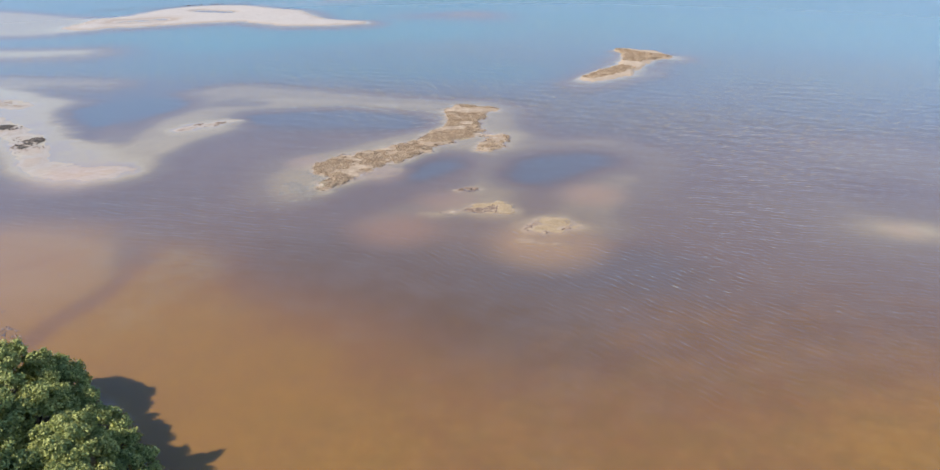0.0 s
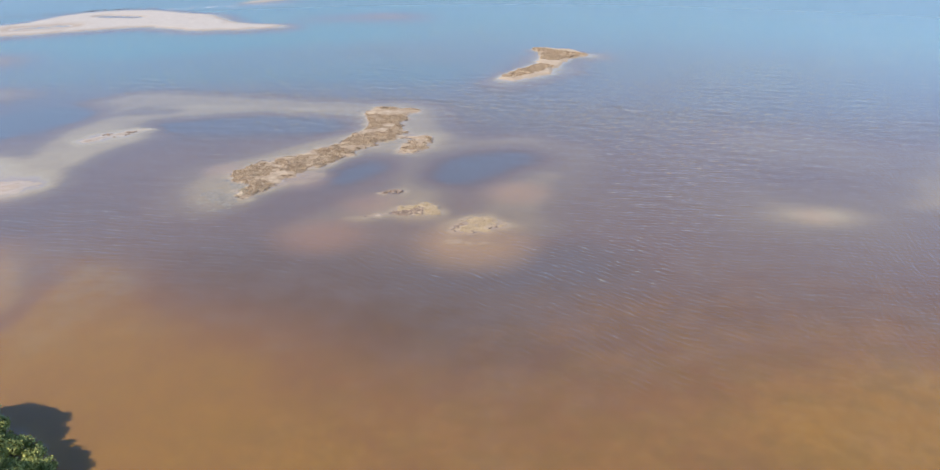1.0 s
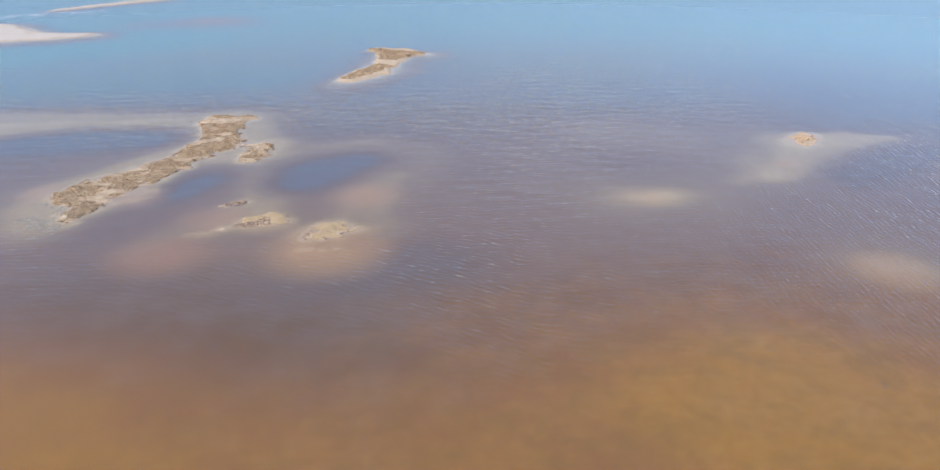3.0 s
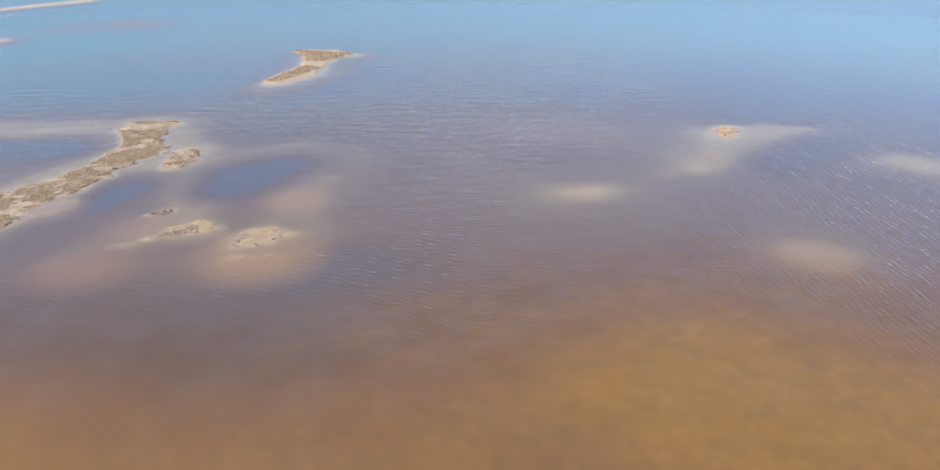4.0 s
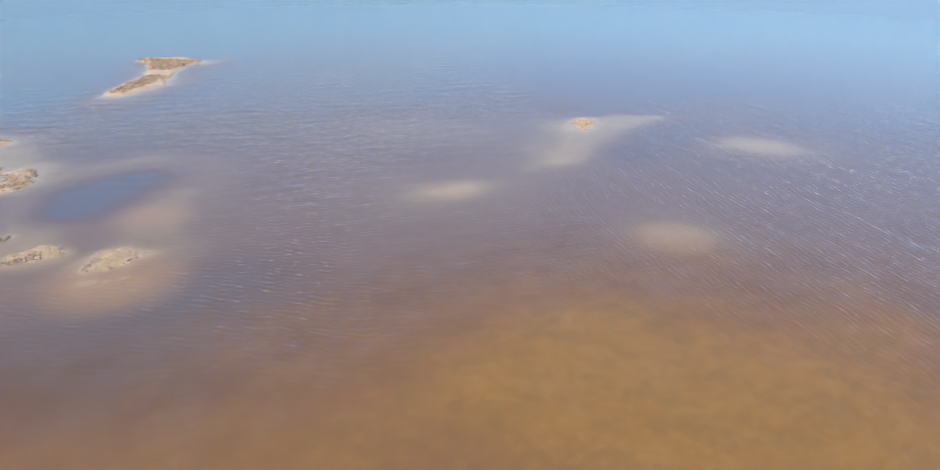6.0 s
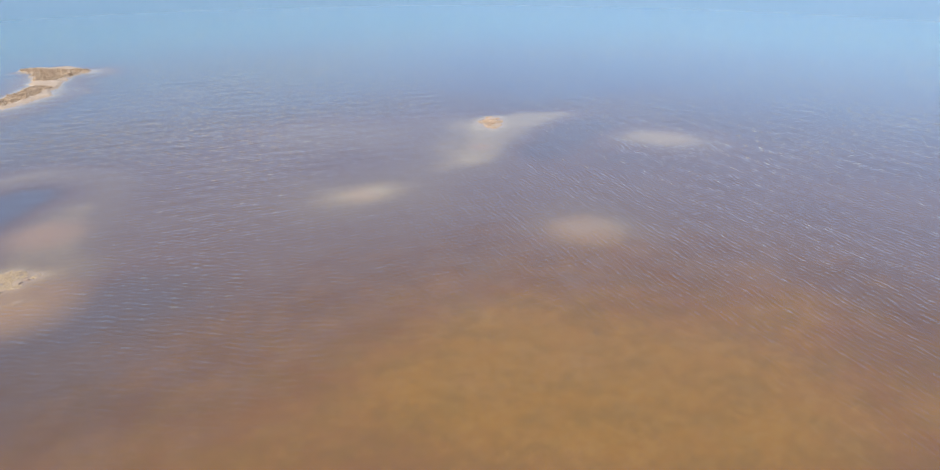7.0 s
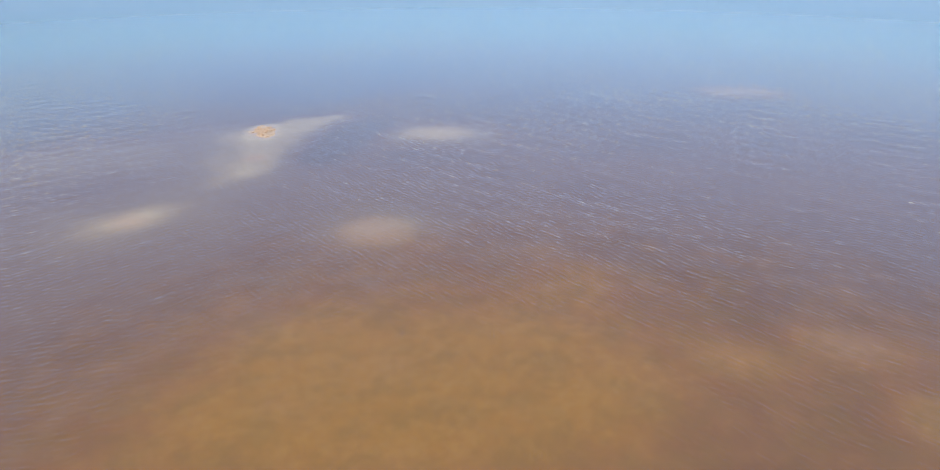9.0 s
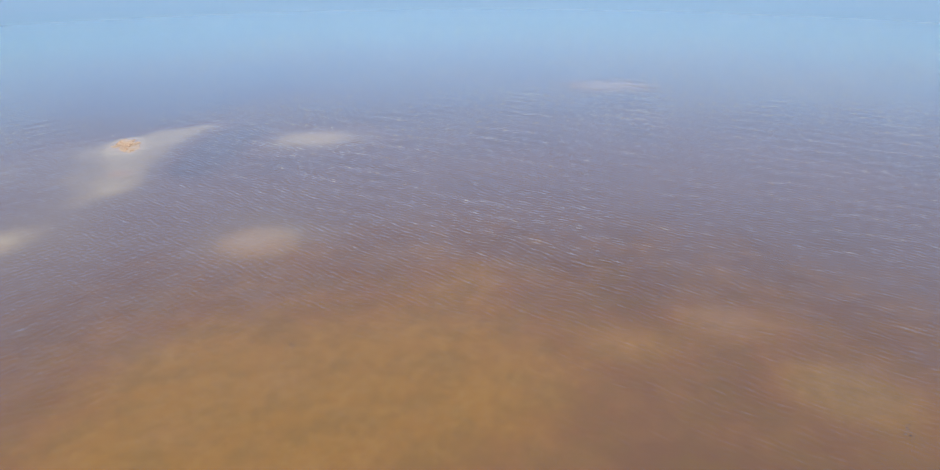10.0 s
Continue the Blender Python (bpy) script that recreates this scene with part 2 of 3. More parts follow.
# flats and banks under water: top height, soft edge, strip
BANKS = [
    (-0.56, 13, [(-32, 57, 4), (-19, 43, 7), (-9, 34, 5)]),
    (-0.50, 6, [(-25.5, 62, 2), (-25.5, 52, 3)]),
    (-0.50, 6, [(-60, 58, 12), (-42, 61, 8.5), (-38, 57, 5)]),
    (-0.70, 13, [(-17, 43, 6), (-2, 40, 5), (9, 34, 3)]),
    (-0.46, 14, [(27, 37, 1), (33, 33, 6), (39, 25, 5)]),
    (-1.08, 12, [(38, 8, 5), (50, 2, 4)]), (-0.70, 4.5, [(48.4, 15, 0.4), (49.5, 11, 0.6)]), (-0.70, 4.2, [(55, 7.5, 0.4), (55.5, 4.0, 0.7)]), (-0.64, 4.2, [(48.6, -0.5, 0.6), (47.8, -4.5, 0.8)]),
    (-0.65, 6, [(50, 26, 1), (56, 27, 0.5)]),
    # round the grassy island
    (-0.36, 7, [(-17, 83, 2.5), (-17, 91, 3), (-8, 99, 3), (0, 108, 3), (0, 118, 4)]),
    (-0.30, 6, [(2, 98, 2), (5, 103, 1.5)]),
    (-0.48, 6, [(-10, 72, 1.2), (-3, 74, 2.2), (6, 69.5, 2.6), (11, 70, 1.6)]),
    (-0.54, 5, [(11, 74, 0.5), (15, 82, 0.6), (18, 86, 0.3)]),
    (-0.72, 6, [(18, 86, 0.5), (21.5, 91, 1), (22, 95, 1), (17, 100, 1)]),
    (-0.55, 5, [(17, 100, 0.6), (9, 100, 1), (5, 99, 1)]),
    (-0.36, 4, [(4.5, 98, 1), (4, 92, 1.2), (3, 85, 1.2), (1, 77, 2)]),
    # the arc of sand to the hooked spit
    (-0.33, 6, [(-7, 120, 1.5), (-18, 122.5, 2), (-30, 123, 3.5), (-39, 115, 4), (-42, 105, 3), (-44, 96, 2)]),
    (-0.46, 7, [(-9, 123, 1), (-20, 127, 2), (-40, 131, 3), (-49, 122, 2)]),
    (-0.55, 10, [(-66, 138, 0), (-85, 138, 2)]),
    (-0.22, 15, [(-84, 168, 0), (-105, 165, 2)]),
    (-0.70, 16, [(-13, 221, 0), (0, 226, 0)]),
    (-0.30, 12, [(-110, 205, 12), (-150, 215, 20)]),
    (-0.25, 6, [(-45, 89, 3), (-51, 94, 4), (-57, 103, 5), (-66, 115, 7), (-78, 124, 6), (-95, 128, 6)]),
    (-0.27, 3.4, [(-43.5, 93, 1), (-40.5, 101, 1.5), (-36.5, 108.5, 1.5), (-31, 114.5, 1.2), (-24, 119.8, 1), (-14, 120.6, 0.6)]),
    # the far island
    (-0.40, 8, [(20, 138, 0.6), (30, 149, 2), (34, 160, 2), (42, 161, 0.6)]),
    # shoals to the right
    (-0.62, 11, [(39, 71.2, 0), (47.5, 69.5, 0)]), (-0.26, 5.2, [(41.4, 71, 0), (45, 70.2, 0)]),
    (-0.58, 9, [(56, 72, 0), (63, 76.5, 2), (71, 83.5, 3)]), (-0.32, 3.8, [(60, 71.8, 0.4), (66.5, 75.4, 1.4), (73.5, 81.0, 3.6), (80.5, 82.2, 2.4), (86, 80.8, 0.3)]),
    (-0.42, 9.5, [(85.4, 64.8, 0), (87.6, 61, 0.2)]),
    (-0.46, 8, [(54.2, 48.2, 0.5)]),
    (-0.62, 7, [(134.5, 36.7, 0), (137, 31.6, 0)]),
    (-0.80, 9, [(52, 95, 2), (58, 90, 2)]),
]
# pools and channels: depth, soft edge, strip
POOLS = [
    (-1.0, 2.6, [(-33, 74, 0.5), (-32.2, 68.3, 0.2), (-30.6, 63.6, 0)]), (-0.85, 1.5, [(-30.6, 63.6, 0), (-30.3, 60, 0), (-30.7, 57.2, 0), (-31.6, 54.9, 0.3), (-32.5, 52.7, 0.1), (-33, 49, 0.1)]),
    (-0.75, 1.6, [(-40.4, 62.3, 0), (-39.2, 63, 0), (-38, 65, 0)]),
    (-1.40, 12, [(-14, 67, 1), (-1, 61, 3), (4, 54, 2)]), (-1.48, 8, [(3, 60.5, 2), (15, 61.5, 2)]),
    (-1.75, 6.5, [(7, 88, 0.5), (9.3, 91, 1.5), (15, 94, 0.4)]),
    (-1.25, 5.5, [(-1.8, 93.6, 0), (-6, 87.5, 0.3), (-13, 77, 0.5)]), (-1.75, 4, [(-3, 91.6, 0.2), (-6.5, 88, 0.2)]),
    (-1.72, 6, [(-31, 114, 1), (-20, 114.5, 3), (-11, 112.5, 2)]),
    (-2.0, 6, [(-53.5, 102, 0.3), (-58, 109, 2), (-57.5, 116.5, 4), (-52, 122, 4)]),
    (-2.4, 16, [(-58, 156, 2), (-20, 160, 10), (6, 150, 4)]), (-2.9, 22, [(-15, 205, 8), (-55, 188, 6)]),
    (-1.6, 4, [(-78, 232, 0.5), (-72, 231, 0.3)]),
    (-0.8, 2.5, [(-39, 122.5, 0.5), (-34, 122.5, 0.3)]),
    (-1.2, 3, [(-10, 82, 0.8), (-16, 73, 0.8)]),
    (-1.0, 4, [(-8, 70, 0.5), (1, 71.5, 0.3)]),
    (-1.45, 6, [(70, 69.5, 0.3), (78, 72.5, 1.0), (85, 74, 0.8)]),
]
# tide pools in the dry sand
DENTS = [(-0.9, 3.0, [(-79, 234, 0.4), (-70, 231.5, 0.2)]), (-0.02, 7, [(-93, 212, 1), (-84, 216, 1)])]
# what stands out of the water: height, soft edge, strip
LAND = {
    "grassy_island": [
        (0.13, 2.3, [(-18.4, 91.4, 0.9), (-14.2, 92.8, 2.4), (-10.8, 94.6, 3.2), (-6, 100.2, 2.0), (-1.5, 106.2, 2.8), (-1, 112, 2.2), (-0.5, 117.5, 3.0)]),
        (0.12, 2.3, [(-16.4, 82.4, 0.5), (-15.2, 86.0, 1.3), (-15.6, 89.0, 2.6), (-12.5, 90.8, 1.4)]),
        (-0.06, 3.5, [(-13.5, 86.3, 0.5), (-9.8, 89.3, 0.7)]),
        (0.12, 2.3, [(0, 118, 2.4), (3.4, 118.4, 0.9)]),
        (0.11, 2.0, [(1.6, 97.2, 0.6), (3.3, 100, 1.5), (4.4, 103, 0.9), (1.5, 104.5, 0.4)]),
    ],
    "pebbly_bank": [
        (0.03, 2.2, [(-3.7, 75.1, 0.1), (-0.8, 75.7, 0.2), (1.1, 75.8, 0.5), (4.0, 76.0, 0.5)]),
        (0.03, 2.0, [(0.4, 77.6, 0.1), (1.9, 77.6, 0.4), (3.6, 76.8, 0.4)]),
        (0.03, 1.8, [(-0.9, 82.4, 0.1), (0.6, 82.3, 0.1)]),
        (0.0, 3.0, [(6.4, 71.4, 0.9), (8.2, 71.8, 1.7), (9.8, 71.4, 0.7)]),
        (-0.04, 2.5, [(5.4, 67.6, 0.1), (8.6, 67.4, 0.2)]),
    ],
    "hooked_spit": [
        (-0.06, 7, [(-43, 89.5, 1), (-47, 89.5, 2), (-51, 94, 3), (-57.5, 101, 2.4), (-65, 109.5, 3), (-72, 120, 3.4), (-82, 127, 4)]),
        (0.024, 3.6, [(-58.5, 97.5, 0.5), (-54.5, 92, 0.8), (-50, 88, 1.3), (-45.6, 87.2, 1.2), (-42, 89.2, 0.4)]),
        (0.024, 3.5, [(-72, 112, 0.6), (-66, 107.2, 1.0), (-60, 101, 1.3), (-57, 97, 0.4)]),
        (0.028, 3.0, [(-78, 123, 1), (-72, 121, 1.2)]),
        (0.03, 3.2, [(-41.3, 106.8, 0.5), (-38.6, 109.6, 1.2), (-34.7, 112.2, 0.3)]),
    ],
    "far_spit": [
        (0.26, 11.0, [(-97, 204, 2), (-89, 214, 9), (-74, 228, 17), (-59, 226, 11), (-46, 213, 6), (-37, 210.5, 3), (-30, 210.4, 1)]),
        (0.20, 5.0, [(-44, 263, 1), (-30, 274, 2.5), (-12, 285, 3)]),
    ],
    "boomerang_island": [
        (0.20, 3.0, [(22.3, 141, 1.8), (27, 145.5, 3.1), (31.5, 152, 1.8), (34.5, 159, 2.8)]),
        (0.22, 3.0, [(33.8, 168.5, 2.3), (36.5, 165.5, 4.0), (40.2, 162, 1.3)]),
        (0.20, 3.0, [(34.5, 161, 1.8), (38, 162, 1.6)]),
    ],
    "reef_shoal": [
        (0.03, 2.4, [(73.4, 82.6, 1.5), (75.4, 85.0, 1.5)]),
    ],
    "mangrove_bank": [
        (0.35, 5.0, [(-27, 30, 3), (-27, 37, 3), (-36, 40, 5), (-50, 34, 8)]),
    ],
}


def height(x, y):
    r = np.hypot(x, y)
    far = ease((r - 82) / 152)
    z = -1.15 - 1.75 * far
    z = z + 0.22 * (1 - 0.85 * far) * fbm(x, y, 0.05, 3)
    wob = 1.8 * fbm(x, y, 0.07, 4) + 0.7 * fbm(x + 40, y, 0.3, 3)

    def share(line, soft, wobble):
        d = along(x, y, line) + wobble * min(1.0, soft / 6)
        return np.exp(-(np.maximum(d, 0) / (0.6 * soft)) ** 2)

    for top, soft, line in BANKS:
        z = np.maximum(z, z + (top - z) * share(line, soft, wob))
    for top, soft, line in POOLS:
        z = np.minimum(z, z + (top - z) * share(line, soft, 0.6 * wob))
    edge = 1.25 * fbm(x, y, 0.6, 5) + 0.35 * fbm(x + 9, y, 2.4, 3)
    for strips in LAND.values():
        for top, soft, line in strips:
            a = ease(1 - (along(x, y, line) + edge + 0.5) / soft)
            z = np.maximum(z, z + (top - z) * a)
    for top, soft, line in DENTS:
        z = np.minimum(z, z + (top - z) * share(line, soft, 0.4 * wob))
    lump = np.clip(z + 0.05, 0, 0.2) / 0.2
    z = z + lump * (0.10 * fbm(x, y, 0.9, 4) + 0.05 * fbm(x, y + 5, 2.7, 3))
    return np.where(z < 0, z * SHALLOW, z)


def sheet(name, xs, ys, zf, material, keep=None, lift=0.0):
    gx, gy = np.meshgrid(xs, ys, indexing="ij")
    gz = zf(gx, gy) + lift
    idx = np.arange(gx.size).reshape(gx.shape)
    quads = np.stack([idx[:-1, :-1], idx[1:, :-1], idx[1:, 1:], idx[:-1, 1:]], -1).reshape(-1, 4)
    verts = np.stack([gx, gy, gz], -1).reshape(-1, 3)
    if keep is not None:
        quads = quads[(verts[quads][:, :, 2].max(1) > keep)]
        used = np.unique(quads)
        back = np.zeros(len(verts), int)
        back[used] = np.arange(len(used))
        verts, quads = verts[used], back[quads]
    return solid(name, verts, quads, material)


def solid(name, verts, faces, material, smooth=True):
    me = bpy.data.meshes.new(name)
    verts, faces = np.asarray(verts, np.float32), np.asarray(faces, np.int32)
    k = faces.shape[1]
    me.vertices.add(len(verts))
    me.vertices.foreach_set("co", verts.ravel())
    me.loops.add(faces.size)
    me.loops.foreach_set("vertex_index", faces.ravel())
    me.polygons.add(len(faces))
    me.polygons.foreach_set("loop_start", np.arange(len(faces), dtype=np.int32) * k)
    me.polygons.foreach_set("use_smooth", np.full(len(faces), smooth))
    me.update(calc_edges=True)
    me.materials.append(material)
    return new(name, me)


def under(ob, parent, label=""):
    ob.parent = parent
    return tagged(ob, label)


def spread(lo, hi, step):
    """Coordinates: even in the middle, ever wider steps out to the horizon."""
    far = np.array([1.0, 3, 7, 16, 40, 100, 250, 600, 1400, 3000])
    return np.concatenate([lo - far[::-1], np.arange(lo, hi, step), hi + far])


# ---- ground and water ----
PATCHES = [
    ("grassy_island", (-24, 9, 80, 124, 0.22), "low sand island covered with dry brown grass", "island"),
    ("pebbly_bank", (-8, 14, 62, 86, 0.2), "barely emerged sand bank strewn with dark pebbles", "sand bank"),
    ("hooked_spit", (-100, -30, 82, 136, 0.35), "pale bare sand spit curving into a hook", "sand spit"),
    ("far_spit", (-130, 0, 195, 295, 0.6), "long white bare sand spit at the lagoon's outer edge", "sand spit"),
    ("boomerang_island", (15, 48, 133, 178, 0.28), "low bent sand island with brown turf", "island"),
    ("reef_shoal", (60, 92, 70, 90, 0.25), "pale submerged sand shoal with a small reddish crest", "shoal"),
    ("mangrove_bank", (-60, -14, 18, 52, 0.5), "low muddy bank under the mangroves", "bank"),
]


def bed_height(x, y):
    """The bed, sunk a little where an island's own, finer ground lies on it."""
    z = height(x, y)
    for _, (x0, x1, y0, y1, _), _, _ in PATCHES:
        inside = (x > x0 + 1) & (x < x1 - 1) & (y > y0 + 1) & (y < y1 - 1)
        z = z - np.where(inside, 0.06 * np.clip((z + 0.022) / 0.01, 0, 1), 0)
    return z


BED_X, BED_Y = spread(-170, 175, 0.8), spread(-40, 300, 0.8)
BED_Z = bed_height(*np.meshgrid(BED_X, BED_Y, indexing="ij"))
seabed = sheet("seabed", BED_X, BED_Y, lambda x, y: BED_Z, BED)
tagged(seabed, "shallow sandy lagoon bed with ochre silt, the water's depth tint painted in", "seabed", kind="structure")


# lulls in the wind: centre, inner and outer reach, share of ripples left
STILL = [(-12, 36, 12, 34, 0.25), (2, 90, 12, 32, 0.45), (-50, 106, 14, 40, 0.5), (-40, 58, 6, 18, 0.5), (26, 22, 8, 26, 0.55)]


def ripples(x, y, step):
    """Height of the water over the plan, and the share of each train there; the short waves are left to the material."""
    bx, by = BED_X[10:-10], BED_Y[10:-10]
    gx, gy = np.clip((x - bx[0]) / 0.8, 0, len(bx) - 1.01), np.clip((y - by[0]) / 0.8, 0, len(by) - 1.01)
    i, j = gx.astype(int) + 10, gy.astype(int) + 10
    depth = np.clip(-BED_Z[i, j], 0, 1)
    power = 0.22 + 0.78 * ease(depth / 0.2)
    for cx, cy, near, beyond, least in STILL:
        power = power * (least + (1 - least) * ease((np.hypot(x - cx, y - cy) - near) / (beyond - near)))
    power = power * (0.75 + 0.45 * ease(0.5 + 0.8 * fbm(x, y, 0.035, 3)))
    right = ease((0.8 * x - 0.6 * y + 22 + 14 * fbm(x + 50, y, 0.03, 2)) / 40)
    middle = ease(1.3 - np.hypot((x - 4) / 30, (y - 55) / 26))
    shares = [1 - 0.68 * right - 0.5 * middle, 0.9 * right, middle]
    z = np.zeros_like(x)
    for (crest, fan, _, _, _, weight, seed), share in zip(TRAINS, shares):
        rs = np.random.RandomState(seed)
        train = np.zeros_like(x)
        for length in np.geomspace(1.05, 4.0, 22):
            length = length * rs.uniform(0.95, 1.05)
            a = radians(crest + 90) + radians(fan) * rs.normal()
            k = 2 * math.pi / length
            slope = RIPPLE * (0.6 if length < 1.8 else 1.0)
            carried = ease((length / step - 2.2) / 1.6)
            slope = slope * (0.8 + 0.6 * ease((np.hypot(x, y) - 95) / 90))
            train += carried * slope / k * np.sin(k * (x * math.cos(a) + y * math.sin(a)) + rs.uniform(0, 6.283))
        z += weight * share * train
    return z * power * np.clip((420 - np.hypot(x, y)) / 60, 0, 1), np.stack([share * power for share in shares], -1)


def water_sheet():
    """One round sheet to the horizon, fine where the lagoon is overlooked."""
    fine = np.linspace(radians(-22), radians(128), 640)
    turn = np.concatenate([fine, np.linspace(fine[-1], fine[0] + 2 * math.pi, 40)[1:-1]])
    reach = [1.0, 4.0, 9.0, 15.0, 20.0]
    while reach[-1] < 400:
        reach.append(reach[-1] + max(0.24, 0.0048 * (reach[-1] - 30)))
    reach = np.array(reach + [460, 560, 760, 1200, 2200, 4500])
    r, a = np.meshgrid(reach, turn, indexing="ij")
    x, y = r * np.cos(a), 2 + r * np.sin(a)
    step = np.maximum(np.gradient(reach)[:, None], r * (fine[1] - fine[0]))
    inside = (a > fine[0] + 0.02) & (a < fine[-1] - 0.02) & (r > 21)
    z, shares = ripples(x, y, step)
    z = np.where(inside, z, 0.0)
    idx = np.arange(x.size).reshape(x.shape)
    nxt = np.roll(idx, -1, axis=1)
    quads = np.stack([idx[:-1], idx[1:], nxt[1:], nxt[:-1]], -1).reshape(-1, 4)
    first = len(turn) // 2 * 2
    hub = np.stack([idx[0, 0:first:2], idx[0, 1:first:2], nxt[0, 1:first:2], np.full(first // 2, x.size)], -1)
    verts = np.concatenate([np.stack([x, y, z], -1).reshape(-1, 3), [(0, 2, 0)]])
    ob = solid("water", verts, np.concatenate([quads, hub]), WATER)
    ripple = ob.data.attributes.new("ripple", "FLOAT_VECTOR", "POINT")
    ripple.data.foreach_set("vector", np.concatenate([shares.reshape(-1, 3), [(1, 0, 0)]]).astype(np.float32).ravel())
    return ob


water = water_sheet()
tagged(water, "shallow lagoon water with wind ripples mirroring the sky", "water", kind="structure")

for name, (x0, x1, y0, y1, step), label, cat in PATCHES:
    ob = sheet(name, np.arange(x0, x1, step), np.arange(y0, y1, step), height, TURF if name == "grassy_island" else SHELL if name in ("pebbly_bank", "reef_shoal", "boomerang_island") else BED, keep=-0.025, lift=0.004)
    tagged(ob, label, cat)


# ---- turf, wrack, stones and foam on the banks ----
def scatter(seed, box, count, accept):
    """Places in a box where accept(x, y, z, noise) holds."""
    rs = np.random.RandomState(seed)
    x = rs.uniform(box[0], box[1], count)
    y = rs.uniform(box[2], box[3], count)
    z = height(x, y)
    ok = accept(x, y, z, fbm(x, y, 0.5, 4))
    return x[ok], y[ok], z[ok], rs


def tussocks(name, places, material, label, cat, size=0.3, tall=0.2, blades=9):
    """Tufts of bent blades over a small mound, joined into one mesh."""
    x, y, z, rs = places
    n = len(x)
    s = size * rs.uniform(0.6, 1.5, n)
    verts, faces = [], []
    for k in range(blades):
        a = rs.uniform(0, 2 * np.pi, n)
        lean = rs.uniform(0.3, 1.0, n)
        h = tall * rs.uniform(0.5, 1.3, n)
        c, d = np.cos(a), np.sin(a)
        w = 0.22 * s
        bx, by = x + 0.25 * s * c, y + 0.25 * s * d
        p = [np.stack([bx - w * d, by + w * c, z - 0.02], -1), np.stack([bx + w * d, by - w * c, z - 0.02], -1),
             np.stack([bx + lean * s * 0.7 * c + 0.5 * w * d, by + lean * s * 0.7 * d - 0.5 * w * c, z + h], -1),
             np.stack([bx + lean * s * 0.7 * c - 0.5 * w * d, by + lean * s * 0.7 * d + 0.5 * w * c, z + h * 0.9], -1)]
        base = 4 * (np.arange(n) + k * n)
        verts.append(np.stack(p, 1).reshape(-1, 3))
        faces.append(np.stack([base, base + 1, base + 2, base + 3], -1))
    ob = solid(name, np.concatenate(verts), np.concatenate(faces), material, smooth=False)
    return tagged(ob, label, cat, kind="stuff")


def pebbles(name, places, material, label, cat, size=0.15, squash=0.6):
    """Uneven stones, each a bent octahedron with a split belt, joined into one mesh."""
    x, y, z, rs = places
    n = len(x)
    s = size * rs.uniform(0.5, 1.8, n)
    ring = [np.stack([x + s * rs.uniform(0.7, 1.2, n) * math.cos(k * math.pi / 3), y + s * rs.uniform(0.7, 1.2, n) * math.sin(k * math.pi / 3),
                      z + s * squash * rs.uniform(-0.1, 0.4, n)], -1) for k in range(6)]
    top = np.stack([x + 0.2 * s, y, z + s * squash], -1)
    low = np.stack([x, y, z - 0.3 * s], -1)
    verts = np.stack(ring + [top, low], 1).reshape(-1, 3)
    base = 8 * np.arange(n)
    faces = [np.stack([base + k, base + (k + 1) % 6, base + 6], -1) for k in range(6)]
    faces += [np.stack([base + (k + 1) % 6, base + k, base + 7], -1) for k in range(6)]
    ob = solid(name, verts, np.concatenate(faces), material, smooth=False)
    return tagged(ob, label, cat, kind="stuff")


tussocks("dry_turf", scatter(1, (-24, 9, 80, 124), 150000, lambda x, y, z, f: (z > 0.004) & (fbm(0.4 * x + 3, y, 0.5, 4) + 0.6 * f > -0.16)), STRAW,
         "dry brown grass tufts on the sand island", "grass", 0.11, 0.045, 5)
pebbles("dark_pebbles", scatter(21, (-24, 9, 80, 124), 26000, lambda x, y, z, f: (np.abs(z - 0.01) < 0.022) & (f > 0.12)), STONE,
        "dark pebbles and wrack along the island's waterline", "pebbles", 0.09)
pebbles("grey_shingle", scatter(22, (-23, -15, 78, 90), 5200, lambda x, y, z, f: (np.hypot((x + 18.8) / 3.0, (y - 84) / 5.4) + 0.7 * f < 0.95) & (f > -0.12)), SHINGLE,
        "grey-green shingle just under water beside the island", "shingle", 0.06)
pebbles("dark_pebbles", scatter(23, (-7.4, -4.8, 119, 122), 120, lambda x, y, z, f: f > 0.05), STONE,
        "dark specks of stone beside the island's far tip", "pebbles", 0.13)
tussocks("dry_turf", scatter(2, (15, 48, 133, 178), 30000, lambda x, y, z, f: (z > 0.0) & (f > -0.5) & (np.minimum(along(x, y, [(22.5, 142, 1.0), (29.5, 150, 1.3)]), along(x, y, [(32.5, 167.5, 1.5), (35, 163, 2.6), (33, 158, 1.0), (39.5, 162, 0.8)])) < 1.0 + 0.8 * f)), STRAW,
         "brown turf on the bent far island", "grass", 0.22, 0.1, 6)
tussocks("dry_turf", scatter(3, (66, 80, 78, 88), 3000, lambda x, y, z, f: (z > -0.004) & (fbm(0.3 * x, y, 0.9, 3) > -0.05)), REED,
         "small reddish grass patch on the shoal crest", "grass", 0.2, 0.08, 6)
pebbles("dark_pebbles", scatter(4, (-5, 12, 66, 84), 16000, lambda x, y, z, f: (z > -0.011) & (f > np.where(x < 5, 0.05, 0.33))), SHELLS,
        "brown pebbles and shells strewn on the sand bank", "pebbles", 0.075)
pebbles("dark_pebbles", scatter(24, (-4.2, 1.2, 74.6, 76.4), 700, lambda x, y, z, f: (z > -0.03) & (f > -0.1)), SHELLS,
        "dark line of pebbles at the sand bank's tip", "pebbles", 0.08)
